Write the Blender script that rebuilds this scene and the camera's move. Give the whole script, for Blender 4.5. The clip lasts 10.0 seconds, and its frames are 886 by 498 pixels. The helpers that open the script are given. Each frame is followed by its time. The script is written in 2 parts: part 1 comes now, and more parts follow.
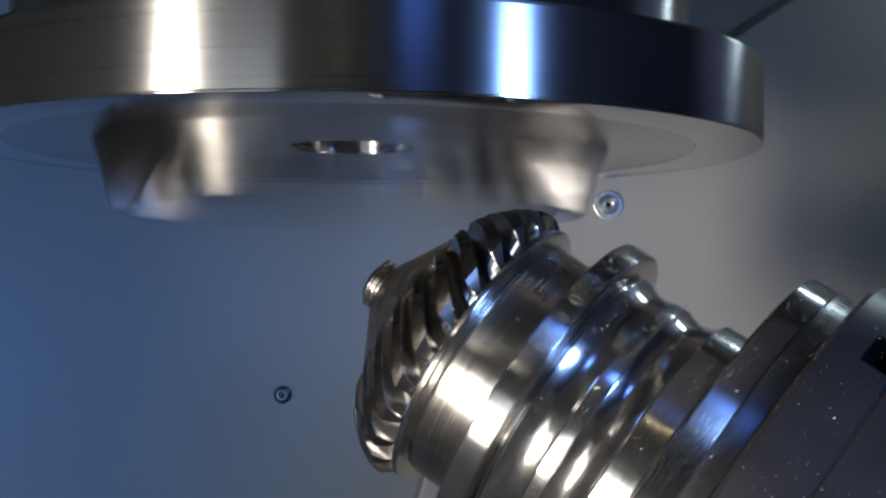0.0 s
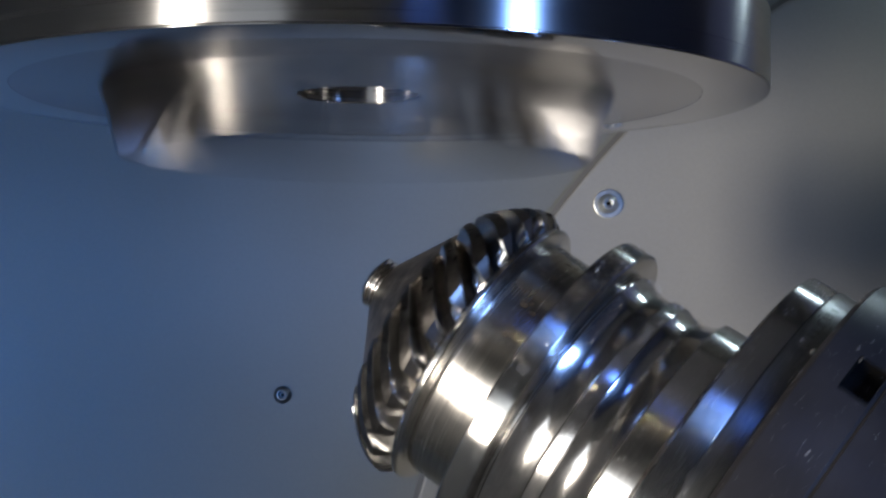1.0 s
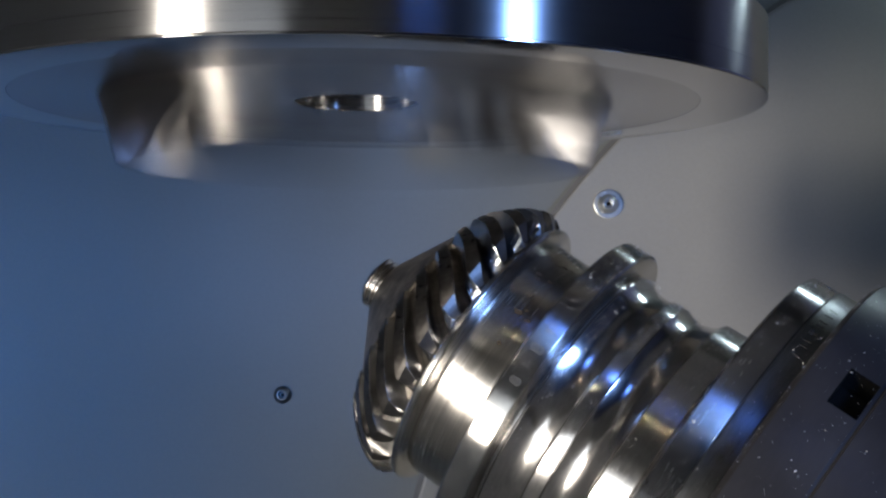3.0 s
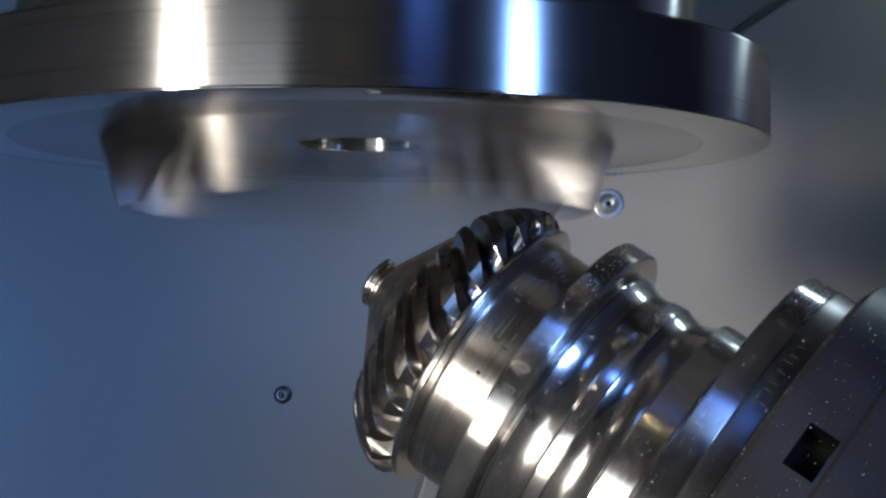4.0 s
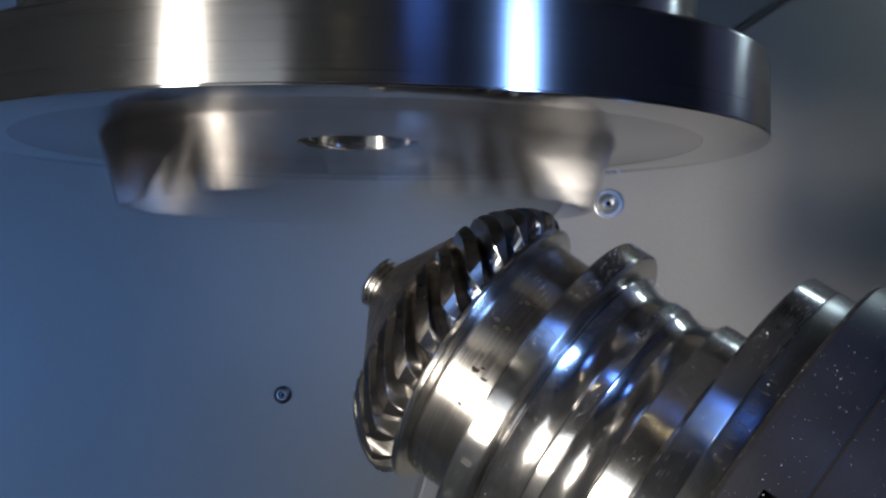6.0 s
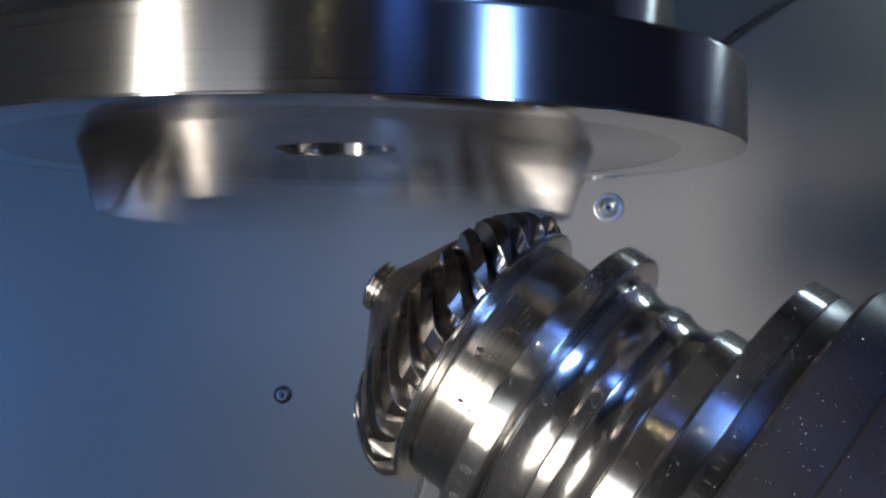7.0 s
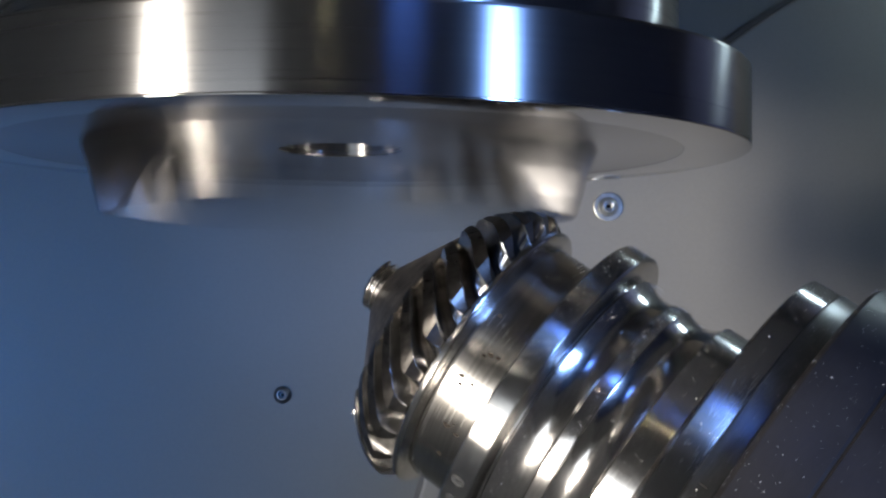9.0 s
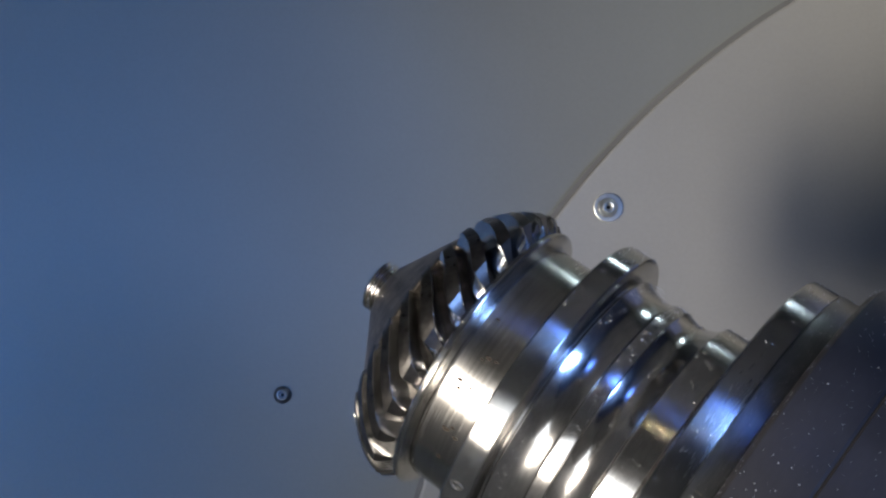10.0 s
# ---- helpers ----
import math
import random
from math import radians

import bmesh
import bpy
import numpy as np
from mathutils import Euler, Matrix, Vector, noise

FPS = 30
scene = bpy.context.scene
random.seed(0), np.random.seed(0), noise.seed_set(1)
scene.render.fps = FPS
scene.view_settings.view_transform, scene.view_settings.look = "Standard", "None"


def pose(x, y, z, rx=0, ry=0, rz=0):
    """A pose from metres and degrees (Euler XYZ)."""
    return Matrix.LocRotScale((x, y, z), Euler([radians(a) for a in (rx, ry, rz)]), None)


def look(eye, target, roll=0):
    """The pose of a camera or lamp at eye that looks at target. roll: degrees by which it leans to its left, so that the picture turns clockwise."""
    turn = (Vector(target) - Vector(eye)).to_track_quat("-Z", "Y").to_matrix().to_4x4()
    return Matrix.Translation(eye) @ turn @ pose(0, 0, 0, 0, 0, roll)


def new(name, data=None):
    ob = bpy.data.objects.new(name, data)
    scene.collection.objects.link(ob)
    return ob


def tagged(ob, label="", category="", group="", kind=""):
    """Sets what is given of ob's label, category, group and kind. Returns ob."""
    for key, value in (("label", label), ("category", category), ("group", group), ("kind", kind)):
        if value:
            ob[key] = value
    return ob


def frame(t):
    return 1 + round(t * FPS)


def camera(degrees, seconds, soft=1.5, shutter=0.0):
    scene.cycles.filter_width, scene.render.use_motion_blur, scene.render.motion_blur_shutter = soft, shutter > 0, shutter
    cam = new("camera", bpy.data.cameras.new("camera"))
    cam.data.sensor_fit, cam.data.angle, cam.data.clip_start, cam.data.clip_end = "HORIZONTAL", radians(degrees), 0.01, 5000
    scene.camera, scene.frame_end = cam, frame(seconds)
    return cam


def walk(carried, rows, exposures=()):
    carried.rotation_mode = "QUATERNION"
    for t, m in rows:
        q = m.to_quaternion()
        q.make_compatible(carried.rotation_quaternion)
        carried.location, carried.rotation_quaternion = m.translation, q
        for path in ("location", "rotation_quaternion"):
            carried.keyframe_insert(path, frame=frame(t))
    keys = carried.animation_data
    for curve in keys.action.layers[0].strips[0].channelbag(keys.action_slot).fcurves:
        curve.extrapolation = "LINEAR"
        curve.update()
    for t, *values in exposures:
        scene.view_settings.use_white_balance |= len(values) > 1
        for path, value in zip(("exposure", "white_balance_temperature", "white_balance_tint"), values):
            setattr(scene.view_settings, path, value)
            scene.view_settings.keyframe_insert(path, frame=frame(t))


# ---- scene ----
# The camera stands still on the machine's frame.
cam = camera(27.55, 10.0, soft=2.4, shutter=0.5)
EYE = Vector((0.0, 0.0, 1.0))
VIEW = look(EYE, EYE + Vector((0.0, 0.99893, 0.04635)), 0.33)
walk(cam, [(0.0, VIEW), (10.0, VIEW)], [(0.0, 0.18), (9.3, 0.18), (9.9, 0.30), (10.0, 0.30)])

# ---- light ----
world = bpy.data.worlds.new("world")
world.use_nodes = True
scene.world = world
world.node_tree.nodes["Background"].inputs["Color"].default_value = (0.9, 0.95, 1.0, 1)
world.node_tree.nodes["Background"].inputs["Strength"].default_value = 2.4


def area_lamp(name, eye, target, size, size_y, watts, colour, spread=180):
    data = bpy.data.lights.new(name, "AREA")
    data.shape, data.size, data.size_y = "RECTANGLE", size, size_y
    data.energy, data.color, data.spread = watts, colour, radians(spread)
    ob = new(name, data)
    ob.matrix_world = look(eye, target)
    return ob


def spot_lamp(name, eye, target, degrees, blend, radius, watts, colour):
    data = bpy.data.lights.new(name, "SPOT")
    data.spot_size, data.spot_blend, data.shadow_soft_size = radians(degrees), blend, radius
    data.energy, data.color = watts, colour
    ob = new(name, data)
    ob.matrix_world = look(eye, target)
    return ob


area_lamp("warm_work_lamp", (-0.575, -0.173, 0.78), (0.06, 0.46, 1.0), 0.12, 0.40, 0.54, (1.0, 0.91, 0.80), 31)
area_lamp("blue_side_lamp", (0.545, -0.147, 1.10), (0.0, 0.42, 1.03), 0.09, 0.22, 0.26, (0.22, 0.42, 1.0), 40)
area_lamp("blue_top_lamp", (0.19, -0.10, 1.47), (0.02, 0.46, 1.01), 0.10, 0.10, 0.006, (0.10, 0.25, 1.0), 28)
area_lamp("far_warm_lamp", (-0.04, -0.70, 1.80), (0.02, 0.46, 1.0), 0.006, 0.012, 0.0022, (1.0, 0.82, 0.5), 30)
# added unseen spot that tints the left of the back wall blue
spot_lamp("blue_wall_fill", (-0.40, -0.30, 0.95), (-0.125, 0.686, 1.025), 18.5, 0.6, 0.02, 9.6, (0.0, 0.28, 1.0))

# ---- materials ----


def material(name, colour, rough, metal=0.0, grain=0.0, grain_size=400.0, stain=0.15, stain_size=25.0, bump=0.0,
             stretch=(1, 1, 1), aniso=0.0, turn=0.25, rough_var=0.1,
             groove=0.0, groove_size=9000.0):
    m = bpy.data.materials.new(name)
    m.use_nodes = True
    nt = m.node_tree
    b = nt.nodes["Principled BSDF"]
    b.inputs["Metallic"].default_value = metal
    co = nt.nodes.new("ShaderNodeTexCoord")
    mp = nt.nodes.new("ShaderNodeMapping")
    mp.inputs["Scale"].default_value = stretch
    nt.links.new(co.outputs["Object"], mp.inputs["Vector"])
    fine = nt.nodes.new("ShaderNodeTexNoise")
    fine.inputs["Scale"].default_value, fine.inputs["Detail"].default_value = grain_size, 4
    nt.links.new(mp.outputs["Vector"], fine.inputs["Vector"])
    big = nt.nodes.new("ShaderNodeTexNoise")
    big.inputs["Scale"].default_value, big.inputs["Detail"].default_value = stain_size, 5
    nt.links.new(co.outputs["Object"], big.inputs["Vector"])

    def ranged(src, lo, hi):
        r = nt.nodes.new("ShaderNodeMapRange")
        r.inputs["From Min"].default_value, r.inputs["From Max"].default_value = 0.25, 0.75
        r.inputs["To Min"].default_value, r.inputs["To Max"].default_value = lo, hi
        nt.links.new(src, r.inputs["Value"])
        return r.outputs["Result"]

    a = ranged(fine.outputs["Fac"], 1 - grain, 1 + grain)
    c = ranged(big.outputs["Fac"], 1 - stain, 1 + stain)
    mul = nt.nodes.new("ShaderNodeMath")
    mul.operation = "MULTIPLY"
    nt.links.new(a, mul.inputs[0]), nt.links.new(c, mul.inputs[1])
    mix = nt.nodes.new("ShaderNodeVectorMath")
    mix.operation = "SCALE"
    mix.inputs[0].default_value = colour
    nt.links.new(mul.outputs[0], mix.inputs["Scale"])
    nt.links.new(mix.outputs["Vector"], b.inputs["Base Color"])
    add = nt.nodes.new("ShaderNodeMath")
    add.operation = "ADD"
    nt.links.new(ranged(big.outputs["Fac"], rough * (1 - rough_var), rough * (1 + rough_var)), add.inputs[0])
    nt.links.new(ranged(fine.outputs["Fac"], -rough * rough_var, rough * rough_var), add.inputs[1])
    nt.links.new(add.outputs[0], b.inputs["Roughness"])
    if aniso:
        tan = nt.nodes.new("ShaderNodeTangent")
        tan.direction_type, tan.axis = "RADIAL", "Z"
        nt.links.new(tan.outputs["Tangent"], b.inputs["Tangent"])
        b.inputs["Anisotropic"].default_value, b.inputs["Anisotropic Rotation"].default_value = aniso, turn
    if groove:
        # fine turning marks that run round the axis
        sep = nt.nodes.new("ShaderNodeSeparateXYZ")
        nt.links.new(co.outputs["Object"], sep.inputs["Vector"])
        line = nt.nodes.new("ShaderNodeTexNoise")
        line.noise_dimensions = "1D"
        line.inputs["Scale"].default_value, line.inputs["Detail"].default_value = groove_size, 2
        nt.links.new(sep.outputs["Z"], line.inputs["W"])
        gp = nt.nodes.new("ShaderNodeBump")
        gp.inputs["Strength"].default_value, gp.inputs["Distance"].default_value = 1.0, groove
        nt.links.new(line.outputs["Fac"], gp.inputs["Height"])
        nt.links.new(gp.outputs["Normal"], b.inputs["Normal"])
    if bump:
        bp = nt.nodes.new("ShaderNodeBump")
        bp.inputs["Strength"].default_value, bp.inputs["Distance"].default_value = 1.0, bump
        nt.links.new(fine.outputs["Fac"], bp.inputs["Height"])
        nt.links.new(bp.outputs["Normal"], b.inputs["Normal"])
    return m


TURNED = material("turned_cutter_steel", (0.36, 0.36, 0.365), 0.28, 1.0, 0.04, 60, 0.06, 6, 0.0, (0.3, 0.3, 12), 1.0, rough_var=0.05)
FACE = material("polished_cutter_face", (0.44, 0.435, 0.43), 0.09, 1.0, 0.03, 300, 0.06, 30)
INNER = material("turned_cutter_face", (0.33, 0.32, 0.31), 0.2, 1.0, 0.05, 300, 0.08, 40, aniso=0.8)
BLADE = material("carbide_blade", (0.185, 0.178, 0.17), 0.30, 1.0, 0.1, 500, aniso=0.8)
# raked sides are darker and rougher to hold down bright reflections
RAKE = material("dulled_rake_face", (0.17, 0.168, 0.17), 0.4, 1.0, 0.1, 500)
BORE = material("dark_bore_steel", (0.07, 0.07, 0.07), 0.4, 1.0, 0.1, 300)
# bright colour for the one keyway wall that looks lit
BRIGHT = material("lit_keyway_wall", (0.75, 0.75, 0.74), 0.15, 1.0, 0.05, 300)
NOSE = material("oily_nose_steel", (0.25, 0.225, 0.20), 0.42, 1.0, 0.3, 500, 0.5, 220, 0.00003)
TOOTH = material("milled_tooth_steel", (0.68, 0.675, 0.67), 0.17, 1.0, 0.15, 500, 0.25, 90, 0.00001)
# oily lands, also darkened for the dark surroundings they reflect
LAND = material("oily_darkened_tooth_land", (0.17, 0.16, 0.15), 0.3, 1.0, 0.25, 500, 0.4, 150, 0.00001)
JOURNAL = material("ground_journal_steel", (0.56, 0.535, 0.50), 0.24, 1.0, 0.18, 60, 0.2, 70, 0.0, (0.5, 0.5, 22), 0.6, rough_var=0.15, groove=0.00002, groove_size=3000)
COLLAR = material("oily_collar_steel", (0.64, 0.63, 0.61), 0.23, 1.0, 0.05, 400, 0.25, 60, 0.0, (1, 1, 8), 1.0, rough_var=0.12)
SHAFT = material("oily_shaft_steel", (0.62, 0.60, 0.58), 0.165, 1.0, 0.1, 350, 0.2, 70, 0.0, (1, 1, 4), 0.4, rough_var=0.12)
CHUCK = material("black_oxide_chuck", (0.022, 0.0215, 0.0235), 0.36, 0.0, 0.08, 300, 0.3, 40, 0.0, (1, 1, 4), rough_var=0.15)
CHUCK.node_tree.nodes["Principled BSDF"].inputs["Specular IOR Level"].default_value = 0.24
RING = material("oily_ring_steel", (0.54, 0.53, 0.53), 0.25, 1.0, 0.04, 300, 0.25, 40, 0.0, (1, 1, 6), 1.0, rough_var=0.12)
SATIN = material("satin_ring_steel", (0.24, 0.245, 0.25), 0.32, 1.0, 0.12, 300, 0.25, 40, 0.0, (1, 1, 6), 0.5, rough_var=0.12)
# flat black that stands for the shade inside the keyway and screw sockets
DARK = material("recess_shade", (0.008, 0.008, 0.008), 0.9, 0.0)
DARK.node_tree.nodes["Principled BSDF"].inputs["Specular IOR Level"].default_value = 0.02
ETCH = material("etched_mark", (0.2, 0.2, 0.195), 0.5, 0.8)
STAMP = material("stamped_mark", (0.03, 0.03, 0.03), 0.9, 0.0)
PIT = material("brown_corroded_pit", (0.045, 0.038, 0.032), 0.8, 0.0)
PIT.node_tree.nodes["Principled BSDF"].inputs["Specular IOR Level"].default_value = 0.1
CHIP = material("wet_metal_chips", (0.75, 0.75, 0.75), 0.3, 0.2)
WALL = material("grey_painted_sheet", (0.185, 0.194, 0.188), 0.42, 0.0, 0.03, 700, 0.06, 9, 0.00003)
PLATE = material("grey_painted_plate", (0.275, 0.274, 0.262), 0.4, 0.0, 0.03, 700, 0.07, 9, 0.00003)
# unseen cabin paints: pale ones bounce fill, DEEP and MIDGREY darken the rim's reflections
NAVY = material("navy_cabin_paint", (0.15, 0.19, 0.38), 0.45, 0.0, 0.05, 200, 0.15, 5)
DEEP = material("darkened_navy_paint", (0.06, 0.075, 0.17), 0.45, 0.0, 0.05, 200, 0.15, 5)
CABIN = material("grey_cabin_paint", (0.80, 0.78, 0.75), 0.5, 0.0, 0.05, 200, 0.15, 5)
MIDGREY = material("darkened_grey_paint", (0.5, 0.5, 0.49), 0.5, 0.0, 0.05, 200, 0.15, 5)
GAP = material("grey_sealing_strip", (0.13, 0.13, 0.13), 0.7)
ZINC = material("zinc_plated_steel", (0.74, 0.77, 0.77), 0.36, 1.0, 0.08, 600)
BLACKED = material("blackened_steel_screw", (0.2, 0.21, 0.22), 0.4, 1.0, 0.08, 600)

# ---- building helpers ----


def link(name, bm, mat, parent=None, label=""):
    me = bpy.data.meshes.new(name)
    bm.to_mesh(me)
    bm.free()
    me.materials.append(mat)
    ob = new(name, me)
    ob.parent = parent
    if label:
        ob["label"] = label
    return ob


def part(name, bm, mat, parent, label=""):
    return link(name, bm, mat, parent, label)


def eased(profile, c):
    """Rounds the corners of a turned profile."""
    out = [Vector(profile[0])]
    for i in range(1, len(profile) - 1):
        a, b, d = (Vector(profile[k]) for k in (i - 1, i, i + 1))
        u, v = a - b, d - b
        if u.length < 1e-6 or v.length < 1e-6 or u.angle(v) > radians(160):
            out.append(b)
            continue
        k = min(c, 0.35 * u.length, 0.35 * v.length)
        p, q = b + u.normalized() * k, b + v.normalized() * k
        out += [p, (p + q) / 4 + b / 2, q]
    return out + [Vector(profile[-1])]


def lathe(profile, c=0.0004, segs=160, closed=False):
    """Turns a profile of (place along the axis, radius) round the z axis."""
    bm = bmesh.new()
    pts = eased(list(profile), c)
    rings = []
    for s, r in pts:
        if r < 1e-6:
            rings.append([bm.verts.new((0, 0, s))])
        else:
            rings.append([bm.verts.new((r * math.cos(2 * math.pi * k / segs), r * math.sin(2 * math.pi * k / segs), s)) for k in range(segs)])
    pairs = list(zip(rings, rings[1:])) + ([(rings[-1], rings[0])] if closed else [])
    for a, b in pairs:
        for k in range(segs):
            n = (k + 1) % segs
            if len(a) == 1 and len(b) == 1:
                continue
            if len(a) == 1:
                bm.faces.new((a[0], b[n], b[k]))
            elif len(b) == 1:
                bm.faces.new((a[k], a[n], b[0]))
            else:
                bm.faces.new((a[k], a[n], b[n], b[k]))
    bmesh.ops.recalc_face_normals(bm, faces=bm.faces)
    for f in bm.faces:
        f.smooth = True
    bm.edges.ensure_lookup_table()
    for e in bm.edges:
        if len(e.link_faces) == 2 and e.calc_face_angle(0) > radians(13):
            e.smooth = False
    return bm


def box(x0, x1, y0, y1, z0, z1, bevel=0.0):
    bm = bmesh.new()
    bmesh.ops.create_cube(bm, size=1)
    for v in bm.verts:
        v.co = Vector((x0 + (v.co.x + 0.5) * (x1 - x0), y0 + (v.co.y + 0.5) * (y1 - y0), z0 + (v.co.z + 0.5) * (z1 - z0)))
    if bevel:
        bmesh.ops.bevel(bm, geom=list(bm.edges), offset=bevel, segments=2, affect="EDGES")
    return bm


# ---- cabin of the machine ----
X0, X1, Y0, Y1, Z0, Z1, TH = -0.9, 0.95, -0.75, 0.686, 0.42, 1.95, 0.02
# the front opening is added to let in fill light; its width shapes reflections
for nm, dims, mat, label in (
        ("wall_back", (X0, X1, Y1, Y1 + TH, Z0, Z1), WALL, "grey painted sheet metal back wall in blue light"),
        ("wall_front_west", (X0, -0.86, Y0 - TH, Y0, Z0, Z1), CABIN, "grey painted front wall beside the added light opening"),
        ("wall_front_east", (0.90, X1, Y0 - TH, Y0, Z0, Z1), NAVY, "navy painted front wall beside the added light opening"),
        ("wall_front_sill", (-0.86, 0.90, Y0 - TH, Y0, Z0, 0.46), CABIN, "grey painted wall under the added light opening"),
        ("wall_front_door", (-0.36, 0.90, Y0 - TH, Y0, 0.46, 0.95), CABIN, "grey panel added to narrow the light opening"),
        ("wall_front_lintel", (-0.86, 0.25, Y0 - TH, Y0, 0.95, Z1), MIDGREY, "grey painted wall over the added light opening"),
        ("wall_front_panel", (0.25, 0.90, Y0 - TH, Y0, 0.95, Z1), DEEP, "navy painted wall over the added light opening"),
        ("wall_west", (X0 - TH, X0, Y0 - TH, Y1 + TH, Z0, Z1), CABIN, "grey painted side wall of the machine cabin"),
        ("wall_east", (X1, X1 + TH, Y0 - TH, Y1 + TH, Z0, Z1), NAVY, "navy painted side wall of the machine cabin"),
        ("floor", (X0 - TH, X1 + TH, Y0 - TH, Y1 + TH, Z0 - TH, Z0), CABIN, "grey sheet metal bed of the machine cabin"),
        ("ceiling", (X0 - TH, X1 + TH, Y0 - TH, Y1 + TH, Z1, Z1 + TH), CABIN, "grey sheet metal roof of the machine cabin")):
    tagged(link(nm, box(*dims), mat), label, nm.split("_")[0], kind="structure")

# added panel out of view, so the cutter's rim reflects navy on its right
tagged(link("wall_reflection_panel", box(0.297, X1, 0.60, Y1, Z0, 1.25, 0.004), NAVY), "unseen navy panel added for the cutter rim to reflect", "wall", kind="structure")

# ---- the round plate of the work head, and its fasteners ----
PX, PZ, PR = 0.3000, 0.8544, 0.3196
plate = new("work_head_plate")
plate.matrix_world = pose(PX, 0.686, PZ, 90)
part("plate", lathe([(0.0, 0.0), (0.0, PR), (0.006, PR), (0.006, 0.0)], 0.0012, 256), PLATE, plate)
part("seal", lathe([(0.0, PR), (0.0036, PR), (0.0030, PR + 0.0019), (0.0, PR + 0.0019)], 0.0001, 256), GAP, plate, "thin dark sealing line")
tagged(plate, "round grey painted work head plate with a dark seam", "machine plate")


def screw_on(name, x, z, y, head, washer, mat, label):
    """A socket head screw whose axis points at the viewer."""
    ob = new(name)
    ob.matrix_world = pose(x, y, z, 90)
    if washer:
        part("washer", lathe([(0, 0.0), (0, washer), (0.0011, washer), (0.0011, head * 1.05)], 0.0003, 48), mat, ob)
    z0 = 0.0011 if washer else 0.0
    part("head", lathe([(z0, 0.0), (z0, head), (z0 + head * 0.35, head), (z0 + head * 0.75, head * 0.6), (z0 + head * 0.75, head * 0.42),
                        (z0 + head * 0.3, head * 0.4), (z0 + head * 0.3, 0.0)], head * 0.12, 48), mat, ob)
    part("socket", lathe([(z0 + head * 0.32, 0.0), (z0 + head * 0.32, head * 0.22), (z0 + head * 0.55, head * 0.2), (z0 + head * 0.55, 0)], 0.0001, 6), DARK, ob)
    return tagged(ob, label, "screw")


bolt = screw_on("plate_screw", 0.0621, 1.0475, 0.680, 0.0036, 0.0054, ZINC, "zinc plated socket screw with washer on the plate")
wall_screw = screw_on("wall_screw", -0.0604, 0.9762, 0.686, 0.0033, 0, BLACKED, "small dark domed screw in the back wall")

# ---- the workpiece: a bevel pinion in its spindle ----
AXIS = Vector((0.79891, -0.25804, -0.54329)).normalized()
SIDE = Vector((0.51699, -0.16698, 0.83955)).normalized()
BACK = AXIS.cross(SIDE)
PINION = Matrix.Translation((0.01236, 0.50050, 0.99265)) @ Matrix((SIDE, BACK, AXIS)).transposed().to_4x4()
TEETH = 24

pinion = new("bevel_pinion")
tagged(pinion, "oily bright steel spiral pinion gear with wet chips", "gear")
# gear blank under the teeth
head = part("gear_head", lathe([(-0.0345, 0.0), (-0.0345, 0.0078), (-0.0340, 0.0092), (-0.0300, 0.0152), (-0.0260, 0.0214), (-0.0206, 0.0296), (-0.0198, 0.0302), (-0.0191, 0.0280), (-0.0140, 0.0302), (-0.0088, 0.0322), (-0.0040, 0.0343),
                                (-0.0021, 0.0350), (-0.0021, 0.0)], 0.0004, 192), NOSE, pinion)
part("back_ring", lathe([(-0.0021, 0.0), (-0.0021, 0.0396), (-0.0016, 0.0405), (-0.0004, 0.0408), (0.0002, 0.0402), (0.0004, 0.0372), (0.0012, 0.0356), (0.0012, 0.0)], 0.0003, 192), COLLAR, pinion)


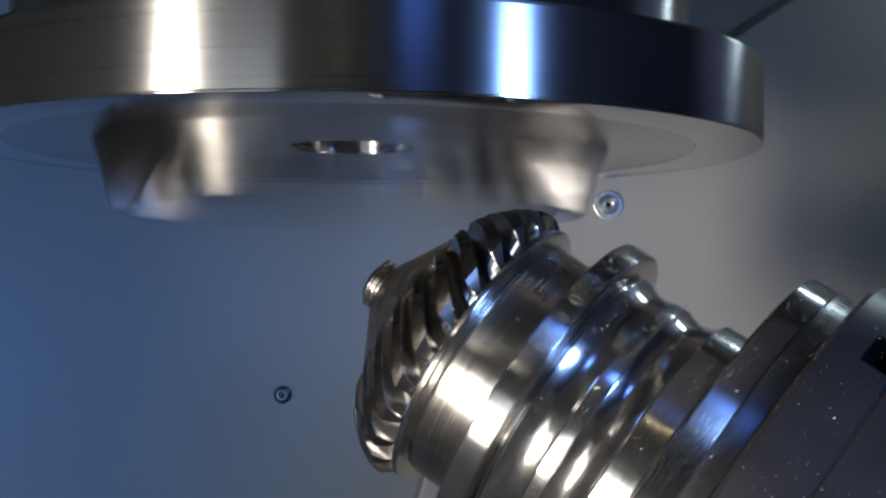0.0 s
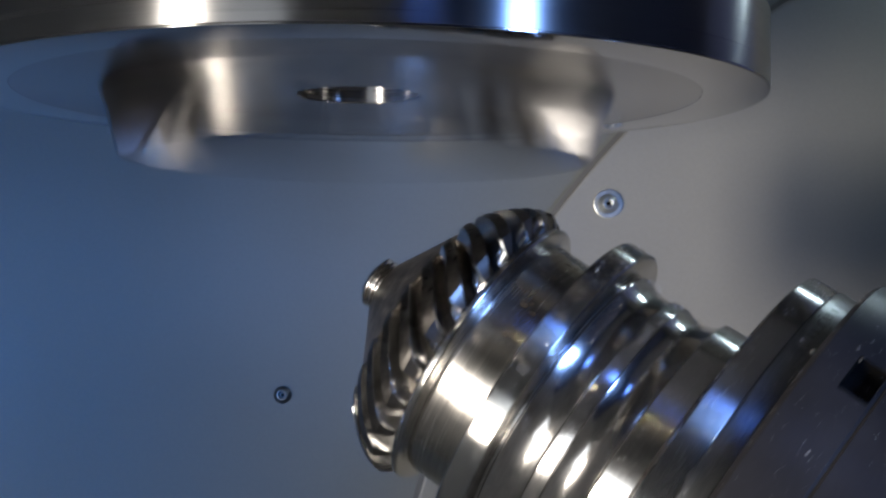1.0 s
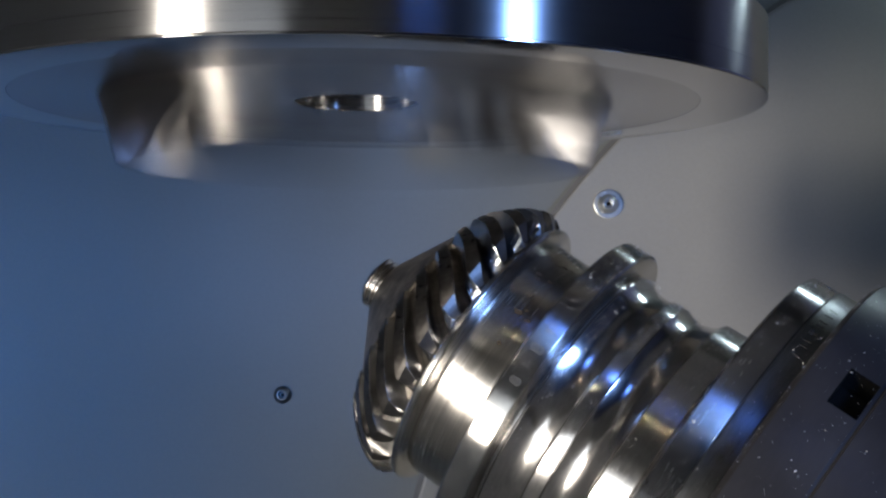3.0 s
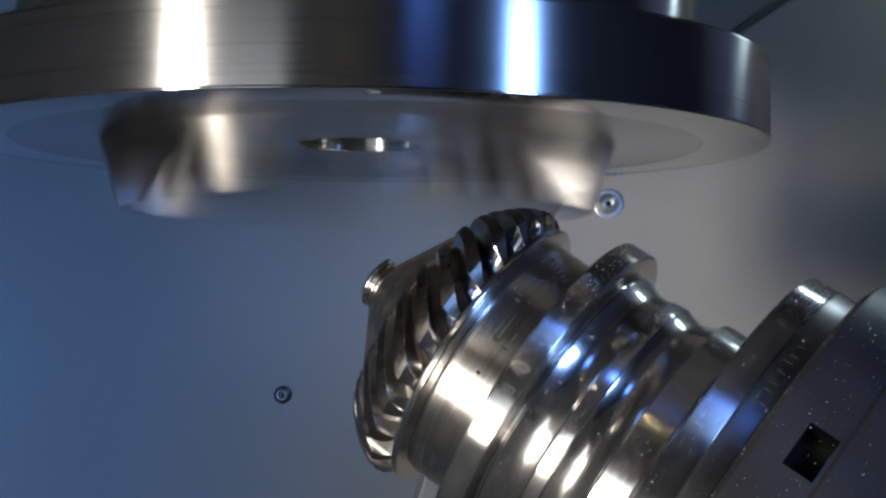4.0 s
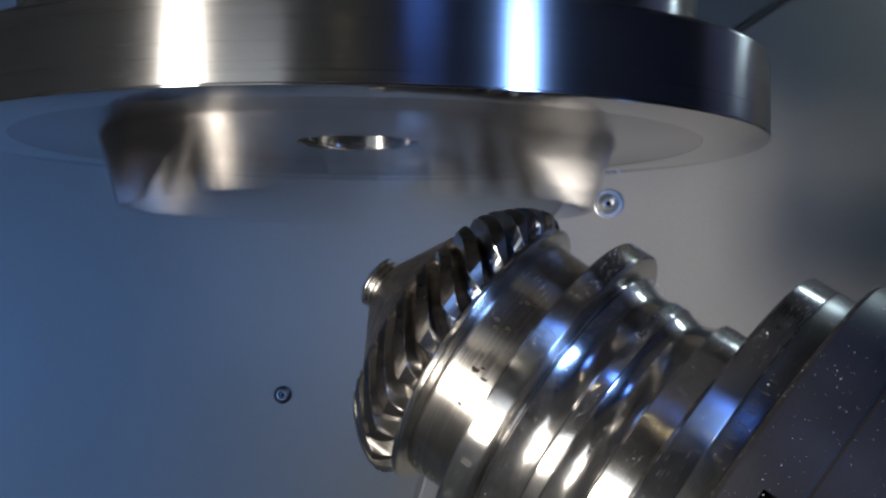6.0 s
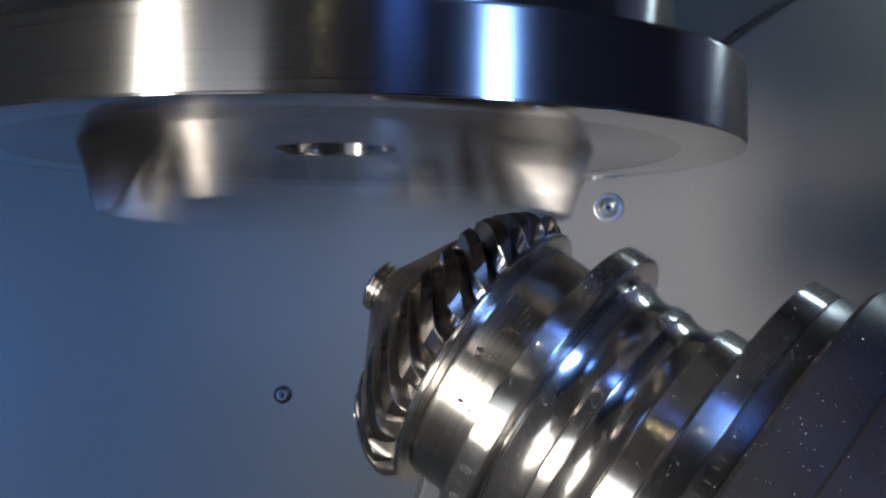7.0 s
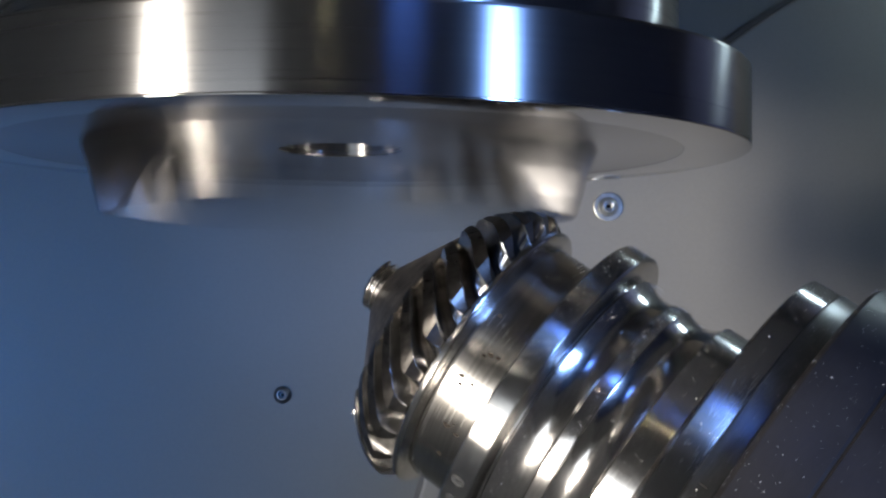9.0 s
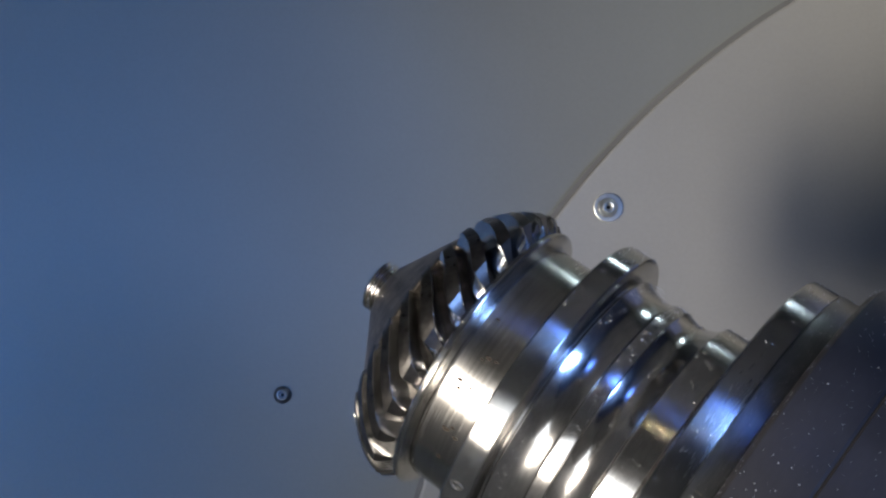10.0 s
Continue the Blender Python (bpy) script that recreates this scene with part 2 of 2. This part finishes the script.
def tooth_mesh():
    """One spiral tooth: a tapered section swept from the small end to the large one."""
    bm = bmesh.new()
    tip = [(-0.0200, 0.0336), (-0.0190, 0.0351), (-0.0178, 0.0363), (-0.0162, 0.0376), (-0.0143, 0.0393), (-0.0115, 0.0411), (-0.0085, 0.0424), (-0.0062, 0.0428), (-0.0042, 0.0414), (-0.0025, 0.0396)]
    root = [(-0.0192, 0.0276), (-0.0182, 0.0281), (-0.0170, 0.0287), (-0.0155, 0.0294), (-0.0140, 0.0300), (-0.0116, 0.0309), (-0.0088, 0.0320), (-0.0060, 0.0332), (-0.0040, 0.0341), (-0.0022, 0.0349)]
    n, rows = 19, []
    for k in range(n):
        u = k / (n - 1)
        g = u * (len(tip) - 1)
        i = min(int(g), len(tip) - 2)
        h = g - i
        ts, tr = (tip[i][j] * (1 - h) + tip[i + 1][j] * h for j in (0, 1))
        rs, rr = (root[i][j] * (1 - h) + root[i + 1][j] * h for j in (0, 1))
        mid = SPIRAL * ((-0.0025 - ts) / 0.0159 if ts < -0.0025 else 0) ** 1.15
        pitch = 2 * math.pi / TEETH
        # the land narrows to a point at the heel
        left, right = -0.20 - 0.06 * u, (0.18 + 0.10 * u) if u < 0.72 else 0.252 - 1.15 * (u - 0.72)
        row = []
        for e, w in ((-0.06, -0.42), (0.06, -0.38), (0.5, 0.4 * left - 0.24), (0.96, left - 0.02), (1.0, left), (1.0, right), (0.96, right + 0.02), (0.5, 0.4 * right + 0.24), (0.06, 0.38), (-0.06, 0.42)):
            s, r = rs + (ts - rs) * e, rr + (tr - rr) * e
            th = mid + w * pitch
            row.append(bm.verts.new((r * math.cos(th), r * math.sin(th), s)))
        rows.append(row)
    for a, b in zip(rows, rows[1:]):
        for k in range(len(a) - 1):
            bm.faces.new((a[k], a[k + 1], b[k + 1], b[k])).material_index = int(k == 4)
    bm.faces.new(rows[0]), bm.faces.new(rows[-1])
    bmesh.ops.recalc_face_normals(bm, faces=bm.faces)
    for f in bm.faces:
        f.smooth = len(f.verts) == 4
    for e in bm.edges:
        if len(e.link_faces) == 2 and e.calc_face_angle(0) > radians(14):
            e.smooth = False
    return bm


SPIRAL = radians(-24)
THETA0 = 87.0
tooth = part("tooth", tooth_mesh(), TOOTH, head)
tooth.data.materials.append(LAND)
tooth.matrix_basis = pose(0, 0, 0, 0, 0, THETA0)
for k in range(1, TEETH):
    other = new("tooth", tooth.data)
    other.parent = head
    other.matrix_basis = pose(0, 0, 0, 0, 0, THETA0 + 360 / TEETH * k)

# threaded nose
bm = bmesh.new()
TURNS, PER, PITCH = 4, 32, 0.0018
prev = None
for k in range(int(TURNS * PER) + 1):
    a, s = 2 * math.pi * k / PER, -0.0386 + PITCH * k / PER
    ring = [bm.verts.new((r * math.cos(a), r * math.sin(a), s + d)) for r, d in ((0.0062, -0.5 * PITCH), (0.0074, -0.12 * PITCH), (0.0074, 0.12 * PITCH), (0.0062, 0.5 * PITCH))]
    if prev:
        for j in range(3):
            bm.faces.new((prev[j], ring[j], ring[j + 1], prev[j + 1])).smooth = True
    prev = ring
thread = part("threaded_nose", bm, TOOTH, pinion, "bright steel screw thread")
part("nose_core", lathe([(-0.0395, 0.0), (-0.0395, 0.0054), (-0.0388, 0.0062), (-0.0335, 0.0062), (-0.0335, 0.0)], 0.0003, 64), TOOTH, pinion)
journal = part("journal", lathe([(0.0012, 0.0), (0.0012, 0.0362), (0.0020, 0.0366), (0.0172, 0.0366), (0.0172, 0.0)], 0.0003, 192), JOURNAL, pinion, "brushed ground steel bearing seat with pits")
flange = part("flange", lathe([(0.0172, 0.0), (0.0172, 0.0478), (0.0178, 0.0482), (0.0240, 0.0482), (0.0246, 0.0476), (0.0246, 0.0405), (0.0258, 0.0402), (0.0258, 0.0)], 0.0005, 192), COLLAR, pinion)


def waist(s0, r0, s1, r1, dip, n=14):
    """A hollow between two places on the shaft, dip deep."""
    return [(s0 + (s1 - s0) * k / n, r0 + (r1 - r0) * k / n - dip * math.sin(math.pi * k / n)) for k in range(n + 1)]


part("shaft", lathe([(0.0257, 0.0), (0.0257, 0.0410), (0.0260, 0.0421)] + waist(0.0264, 0.0424, 0.0359, 0.0407, 0.0010) + [(0.0362, 0.0412), (0.0402, 0.0412)]
                    + waist(0.0405, 0.0409, 0.0508, 0.0424, 0.0016) + [(0.0513, 0.0436), (0.0598, 0.0439), (0.0602, 0.0430), (0.0632, 0.0430), (0.0632, 0.0)], 0.0002, 192), SHAFT, pinion)
ring = part("clamp_ring", lathe([(0.0630, 0.0), (0.0630, 0.0655), (0.0638, 0.0666), (0.0713, 0.0668), (0.0716, 0.0664), (0.0716, 0.0)], 0.0005, 192), RING, pinion)
shoulder = part("ring_shoulder", lathe([(0.0716, 0.0), (0.0716, 0.0668), (0.0720, 0.0671), (0.0777, 0.0671), (0.0785, 0.0660), (0.0785, 0.0)], 0.0004, 192), SATIN, pinion,
                "satin grey steel shoulder with stamped marks")
bm = lathe([(0.0785, 0.0), (0.0785, 0.0725), (0.0800, 0.0745), (0.0876, 0.0745), (0.0958, 0.0745), (0.0964, 0.0740), (0.0968, 0.0740), (0.0972, 0.0750), (0.1250, 0.0750), (0.1270, 0.0740),
            (0.1270, 0.0)], 0.0003, 192)
# a keyway sunk into its rim, its shade and one lit wall put into colour
slot = []
for f in bm.faces:
    c = f.calc_center_median()
    if 0.0878 < c.z < 0.0956 and 0.07 < math.hypot(c.x, c.y) and 97.0 < math.degrees(math.atan2(c.y, c.x)) < 106.0:
        slot.append(f)
sunk = bmesh.ops.extrude_face_region(bm, geom=slot)["geom"]
for v in sunk:
    if isinstance(v, bmesh.types.BMVert):
        k = 1 - 0.007 / math.hypot(v.co.x, v.co.y)
        v.co.x, v.co.y = v.co.x * k, v.co.y * k
bmesh.ops.delete(bm, geom=[f for f in slot if f.is_valid], context="FACES")
for f in bm.faces:
    c = f.calc_center_median()
    if 0.0870 < c.z < 0.0965 and 0.05 < math.hypot(c.x, c.y) < 0.0738:
        f.material_index, f.smooth = 1, False
        if abs(f.normal.z) < 0.5 and math.hypot(c.x, c.y) > 0.0685 and c.x > -0.013:
            f.material_index = 2
for e in bm.edges:
    if len(e.link_faces) == 2 and e.link_faces[0].material_index != e.link_faces[1].material_index:
        e.smooth = False
chuck = part("chuck_body", bm, CHUCK, pinion, "dark steel chuck with an open keyway coloured black for shade")
chuck.data.materials.append(DARK)
chuck.data.materials.append(BRIGHT)


def seated(s, r, deg):
    """A pose on the turned surface: x round it, y along the axis, z outwards."""
    a = radians(deg)
    z = Vector((math.cos(a), math.sin(a), 0))
    y = Vector((0, 0, 1))
    x = y.cross(z)
    return Matrix.Translation(z * r + Vector((0, 0, s))) @ Matrix((x, y, z)).transposed().to_4x4()


def mark(name, bm, mat, parent, s, r, deg, label, spin=0):
    ob = part(name, bm, mat, parent, label)
    ob.matrix_basis = seated(s, r, deg) @ pose(0, 0, 0, 0, 0, spin)
    return ob


def lettered(text, size):
    """The outline of one engraved character as a thin mesh."""
    cu = bpy.data.curves.new(text, "FONT")
    cu.body, cu.size, cu.extrude, cu.align_x, cu.align_y = text, size, 0.00002, "CENTER", "CENTER"
    cu.fill_mode, cu.bevel_depth = "NONE", 0.00005
    tmp = bpy.data.objects.new(text, cu)
    scene.collection.objects.link(tmp)
    bpy.context.view_layer.update()
    me = bpy.data.meshes.new_from_object(tmp.evaluated_get(bpy.context.evaluated_depsgraph_get()))
    bpy.data.objects.remove(tmp)
    bm = bmesh.new()
    bm.from_mesh(me)
    return bm


def blot(size, seed):
    """A small uneven pit."""
    rnd = random.Random(seed)
    bm = bmesh.new()
    rim = [bm.verts.new((size * rnd.uniform(0.35, 1.0) * math.cos(a * 0.524) * 0.6, size * rnd.uniform(0.5, 1.0) * math.sin(a * 0.524), 0)) for a in range(12)]
    top = bm.verts.new((0, 0, 0.00005))
    for k in range(12):
        bm.faces.new((rim[k], rim[(k + 1) % 12], top))
    return bm


for k, (s, deg, size) in enumerate(((0.0086, 112.6, 0.0011), (0.0064, 94.0, 0.0009), (0.0092, 91.6, 0.0008), (0.0056, 91.0, 0.0010), (0.0110, 76.8, 0.0007),
                                    (0.0088, 77.3, 0.0009), (0.0100, 110.4, 0.0006), (0.0075, 79.0, 0.0006), (0.0118, 114.0, 0.0010), (0.0048, 62.0, 0.0007), (0.0095, 128.0, 0.0008))):
    mark("pit", blot(1.35 * size, k), PIT, journal, s, 0.03662, deg, "dark corroded pit")
mark("digit", lettered("8", 0.0048), ETCH, flange, 0.0212, 0.0482, 125.0, "engraved digit 8", 180)
mark("digit", lettered("0", 0.0055), ETCH, flange, 0.0210, 0.0482, 117.3, "engraved digit 0", 180)
mark("digit", lettered("8", 0.0042), ETCH, flange, 0.0213, 0.0482, 136.5, "engraved digit 8", 180)
for k in range(8):
    mark("stamped_bar", box(-0.00022, 0.00022, -0.0011, 0.0011, -0.0001, 0.00006), STAMP, shoulder, 0.0748, 0.0671, 76.0 + 2.9 * k + (k % 3) * 0.4, "illegible stamped character", 12 * (k % 2))
# wet chips that stick to the turned steel
rnd = random.Random(7)
bm = bmesh.new()
SURFACES = ((0.0180, 0.0240, 0.0482, 672), (0.0268, 0.0300, 0.0425, 480), (0.0310, 0.0360, 0.0403, 700), (0.0366, 0.0398, 0.0412, 1100), (0.0445, 0.0490, 0.0401, 1300),
            (0.0515, 0.0597, 0.0438, 900), (0.0645, 0.0710, 0.0667, 260), (0.0722, 0.0775, 0.0671, 260), (0.0785, 0.0800, 0.0738, 260), (0.0805, 0.0960, 0.0745, 380), (0.0975, 0.1200, 0.0750, 380), (0.003, 0.0168, 0.0366, 96))
for s0, s1, r, count in SURFACES:
    for k in range(2 * count):
        size = 0.000044 * math.exp(rnd.gauss(0, 0.48))
        size *= 1.15 if r > 0.06 else 1.0
        m = seated(rnd.uniform(s0, s1), r, rnd.uniform(0, 360)) @ pose(0, 0, 0, rnd.uniform(-30, 30), rnd.uniform(-30, 30), rnd.uniform(0, 360))
        q = [bm.verts.new(m @ Vector(c)) for c in ((-size * 1.6, -size * 0.5, 0), (size * 1.2, -size * 0.7, 0), (size * 1.5, size * 0.6, 0), (-size, size * 0.8, 0), (0, 0, size * 1.3))]
        for i in range(4):
            bm.faces.new((q[i], q[(i + 1) % 4], q[4]))
chips = part("chips", bm, CHIP, pinion, "fine wet metal chips")
chips["kind"] = "stuff"

# the spindle that carries the workpiece
spindle = new("work_spindle")
spindle.matrix_world = PINION
tagged(spindle, "dark steel work spindle housing behind the chuck", "spindle")
part("housing", lathe([(0.1275, 0.0), (0.1275, 0.085), (0.132, 0.09), (0.92, 0.09), (0.92, 0.0)], 0.002, 96), CHUCK, spindle)

# ---- the cutter head ----
cutter = new("cutter_head")
tagged(cutter, "polished steel disc cutter head with spinning blades", "cutter")
CR, CT = 0.1095, 0.0217
part("disc", lathe([(0.008, 0.0), (0.008, 0.0160), (0.0007, 0.0164), (0.0007, CR - 0.0012), (0.0007, CR - 0.00005), (0.0008, CR), (CT - 0.0012, CR),
                    (CT - 0.0003, CR - 0.0008), (CT, CR - 0.0025), (CT, 0.0)], 0.00002, 256), TURNED, cutter)
part("face_ring", lathe([(0.0007, 0.0917), (0.0, 0.0920), (0.0, CR - 0.0002), (0.0002, CR), (0.0007, CR), (0.0007, CR - 0.0006)], 0.0001, 256), FACE, cutter, "mirror polished outer ring of the face")
part("inner_face", lathe([(0.0007, 0.0166), (0.0002, 0.0168), (0.0001, 0.0919), (0.0007, 0.0919)], 0.0001, 256), INNER, cutter, "finely turned inner face")
part("spindle_nose", lathe([(CT, 0.0), (CT, 0.0905), (CT + 0.40, 0.0905), (CT + 0.40, 0.0)], 0.001, 160), TURNED, cutter)
part("bore_ring", lathe([(0.0078, 0.0060), (0.0050, 0.0060), (0.0050, 0.0120), (0.0078, 0.0122)], 0.0003, 64), BORE, cutter)
part("centre_screw", lathe([(0.0078, 0.0), (0.0060, 0.0), (0.0060, 0.0050), (0.0078, 0.0052)], 0.0004, 48), BORE, cutter)
BLADES = 15


def blade_mesh():
    bm = bmesh.new()
    rows = []
    for z, ri, ro, wa, wb in ((0.003, 0.0505, 0.0694, -0.0032, 0.0026), (-0.0002, 0.0505, 0.0694, -0.0032, 0.0026), (-0.0060, 0.0535, 0.0671, -0.0026, 0.0025),
                              (-0.0135, 0.0575, 0.0651, -0.0008, 0.0022), (-0.0176, 0.0600, 0.0638, 0.0004, 0.0020), (-0.0182, 0.0606, 0.0625, 0.0008, 0.0019)):
        arc = [wa + (wb - wa) * k / 4 for k in range(5)]
        # the cutting face is raked
        inner = [wa + (wb - 0.25 * (ro - ri) - wa) * k / 4 for k in range(5)]
        # the outer flank is relieved behind the cutting edge
        pts = [(ro - 0.17 * (w - wa), w) for w in arc] + [(ri, w) for w in inner[::-1]]
        rows.append([bm.verts.new((r * math.cos(w / r), r * math.sin(w / r), z)) for r, w in pts])
    for a, b in zip(rows, rows[1:]):
        for k in range(10):
            bm.faces.new((a[k], a[(k + 1) % 10], b[(k + 1) % 10], b[k])).material_index = int(k in (4, 9))
    for f in bm.faces:
        f.smooth = f.material_index == 0
    bm.faces.new(rows[0]), bm.faces.new(rows[-1])
    bmesh.ops.recalc_face_normals(bm, faces=bm.faces)
    for e in bm.edges:
        if len(e.link_faces) == 2 and e.calc_face_angle(0) > radians(25):
            e.smooth = False
    return bm


blade = part("blade", blade_mesh(), BLADE, cutter, "tapered dark carbide cutting blade")
blade.data.materials.append(RAKE)
for k in range(1, BLADES):
    other = new("blade", blade.data)
    other["label"] = blade["label"]
    other.parent = cutter
    other.matrix_basis = pose(0, 0, 0, 0, 0, 360 / BLADES * k)

# the sleeve that guides the cutter's spindle, hung from the roof
sleeve = new("spindle_sleeve")
sleeve.matrix_world = pose(-0.0279, 0.4852, 1.33)
tagged(sleeve, "grey painted spindle sleeve with a slim work lamp", "spindle sleeve")
GLOW = bpy.data.materials.new("lamp_diffuser")
GLOW.use_nodes = True
GLOW.node_tree.nodes["Principled BSDF"].inputs["Emission Color"].default_value = (0.74, 0.95, 1.0, 1)
GLOW.node_tree.nodes["Principled BSDF"].inputs["Emission Strength"].default_value = 24.0
LAMP = Vector((0.01236, 0.50050, 0.99265)) + SIDE * 0.233 - BACK * 0.189 + AXIS * 0.043 - Vector((-0.0249, 0.4852, 1.33))
toward = (Vector((0.03, 0.49, 0.985)) - LAMP - Vector((-0.0249, 0.4852, 1.33))).normalized()
across = AXIS.cross(toward).normalized()
along = toward.cross(across)
seat = Matrix.Translation(LAMP) @ Matrix((across, along, toward)).transposed().to_4x4()
shell = part("lamp_housing", box(-0.012, 0.012, -0.038, 0.038, -0.014, 0.0, 0.002), NAVY, sleeve, "slim dark lamp housing")
shell.matrix_basis = seat
glow = part("diffuser", box(-0.005, 0.005, -0.025, 0.025, 0.0004, 0.002, 0.0004), GLOW, shell, "glowing white lamp strip")
post = part("lamp_post", lathe([(0.0, 0.0), (0.0, 0.006), (0.10 - LAMP.z, 0.006), (0.10 - LAMP.z, 0.0)], 0.0005, 24), NAVY, sleeve)
post.matrix_basis = Matrix.Translation(LAMP - toward * 0.012)
arm = part("lamp_arm", lathe([(0.100, 0.0), (0.100, 0.007), (math.hypot(LAMP.x, LAMP.y) + 0.012, 0.007), (math.hypot(LAMP.x, LAMP.y) + 0.012, 0.0)], 0.0005, 24), NAVY, sleeve)
arm.matrix_basis = pose(0, 0, 0.085, 0, 0, math.degrees(math.atan2(LAMP.y, LAMP.x))) @ pose(0, 0, 0, 0, 90, 0)
part("tube", lathe([(0.0, 0.0906), (0.0, 0.118), (0.62, 0.118), (0.62, 0.0906)], 0.002, 96, True), CABIN, sleeve)

# ---- movement ----
CYCLE = 2.1667
# one cutting cycle: seconds, sideways and upward offset of the cutter in hundredths of a millimetre
STROKE = ((0.0, 304, 68), (0.167, 152, 38), (0.333, 0, 0), (0.42, -95, 8), (0.5, -110, 14), (0.55, -70, 190), (0.6, 50, 390), (0.7, 258, 874), (0.8, 410, 1250), (0.9, 440, 1330), (1.0, 478, 1490),
          (1.1, 478, 1505), (1.1667, 478, 1420), (1.2, 478, 1230), (1.3, 480, 768), (1.4, 480, 327), (1.5, 480, 243), (1.667, 480, 205), (1.833, 480, 144), (1.97, 476, 114), (2.07, 395, 92), (2.1667, 304, 68))
LAST = ((9.0, 0, 0), (9.1, -95, -8), (9.2, -112, 76), (9.3, -112, 348), (9.4, -112, 1184), (9.5, -95, 1985), (9.6, -304, 3570), (9.7, -880, 4870), (9.8, -1400, 6800), (9.9, -1700, 9200), (10.0, -1900, 12500))
# how far the workpiece has rolled through the cut
ROLL = ((0.0, 0.3), (0.167, 0.55), (0.333, 0.8), (0.45, 1.0), (0.55, 1.0), (0.667, 0.45), (0.8, 0.08), (0.95, 0.0), (1.95, 0.0), (2.07, 0.17), (2.1667, 0.3))
# how far it has been turned, in degrees: it rolls through the cut and back, then moves on by one tooth
TURN = ((0.0, 2.6), (0.067, 4.3), (0.167, 7.4), (0.267, 10.0), (0.367, 11.8), (0.467, 13.3), (0.55, 12.6), (0.667, 5.9), (0.767, 0.8), (0.867, 0.0), (0.92, 2.5), (1.02, 13.5), (1.07, 15.0),
        (1.95, 15.0), (2.1667, 17.6))


def between(table, t, k):
    return float(np.interp(t, [r[0] for r in table], [r[k] for r in table]))


def cutter_offset(t):
    if t >= 9.0:
        return between(LAST, t, 1) * 1e-5, between(LAST, t, 2) * 1e-5
    return between(STROKE, t % CYCLE, 1) * 1e-5, between(STROKE, t % CYCLE, 2) * 1e-5


def rolled(t):
    return 1.0 if t > 9.1 else between(ROLL, t % CYCLE, 1)


def turned(t):
    t = min(t, 9.2)
    return 15.0 * int(t / CYCLE) + between(TURN, t % CYCLE, 1) - 70.6


def motions():
    spins, rolls, plates, heads = [], [], [], []
    bolts, sleeves = [], []
    for k in range(301):
        t = k / 30
        dx, dz = cutter_offset(t)
        spins.append((t, pose(-0.0279 + dx, 0.4852, 1.0488 + dz, -0.4, 0.2) @ pose(0, 0, 0, 0, 0, 48 * k)))
        sleeves.append((t, pose(-0.0279 + dx, 0.4852, 1.33 + dz)))
        g = rolled(t)
        if k % 2 == 0:
            m = Matrix.Translation((-0.0004 * (1 - g), 0, 0.0010 * (1 - g))) @ PINION
            rolls.append((t, m @ pose(0, 0, 0, 0, 0, turned(t))))
            heads.append((t, m))
            lift = 0.0014 * (1 - g)
            plates.append((t, pose(PX, 0.686, PZ + lift, 90)))
            bolts.append((t, pose(0.0621, 0.680, 1.0475 + lift, 90)))
    walk(cutter, spins)
    walk(sleeve, sleeves)
    walk(pinion, rolls)
    walk(spindle, heads)
    walk(plate, plates)
    walk(bolt, bolts)


motions()
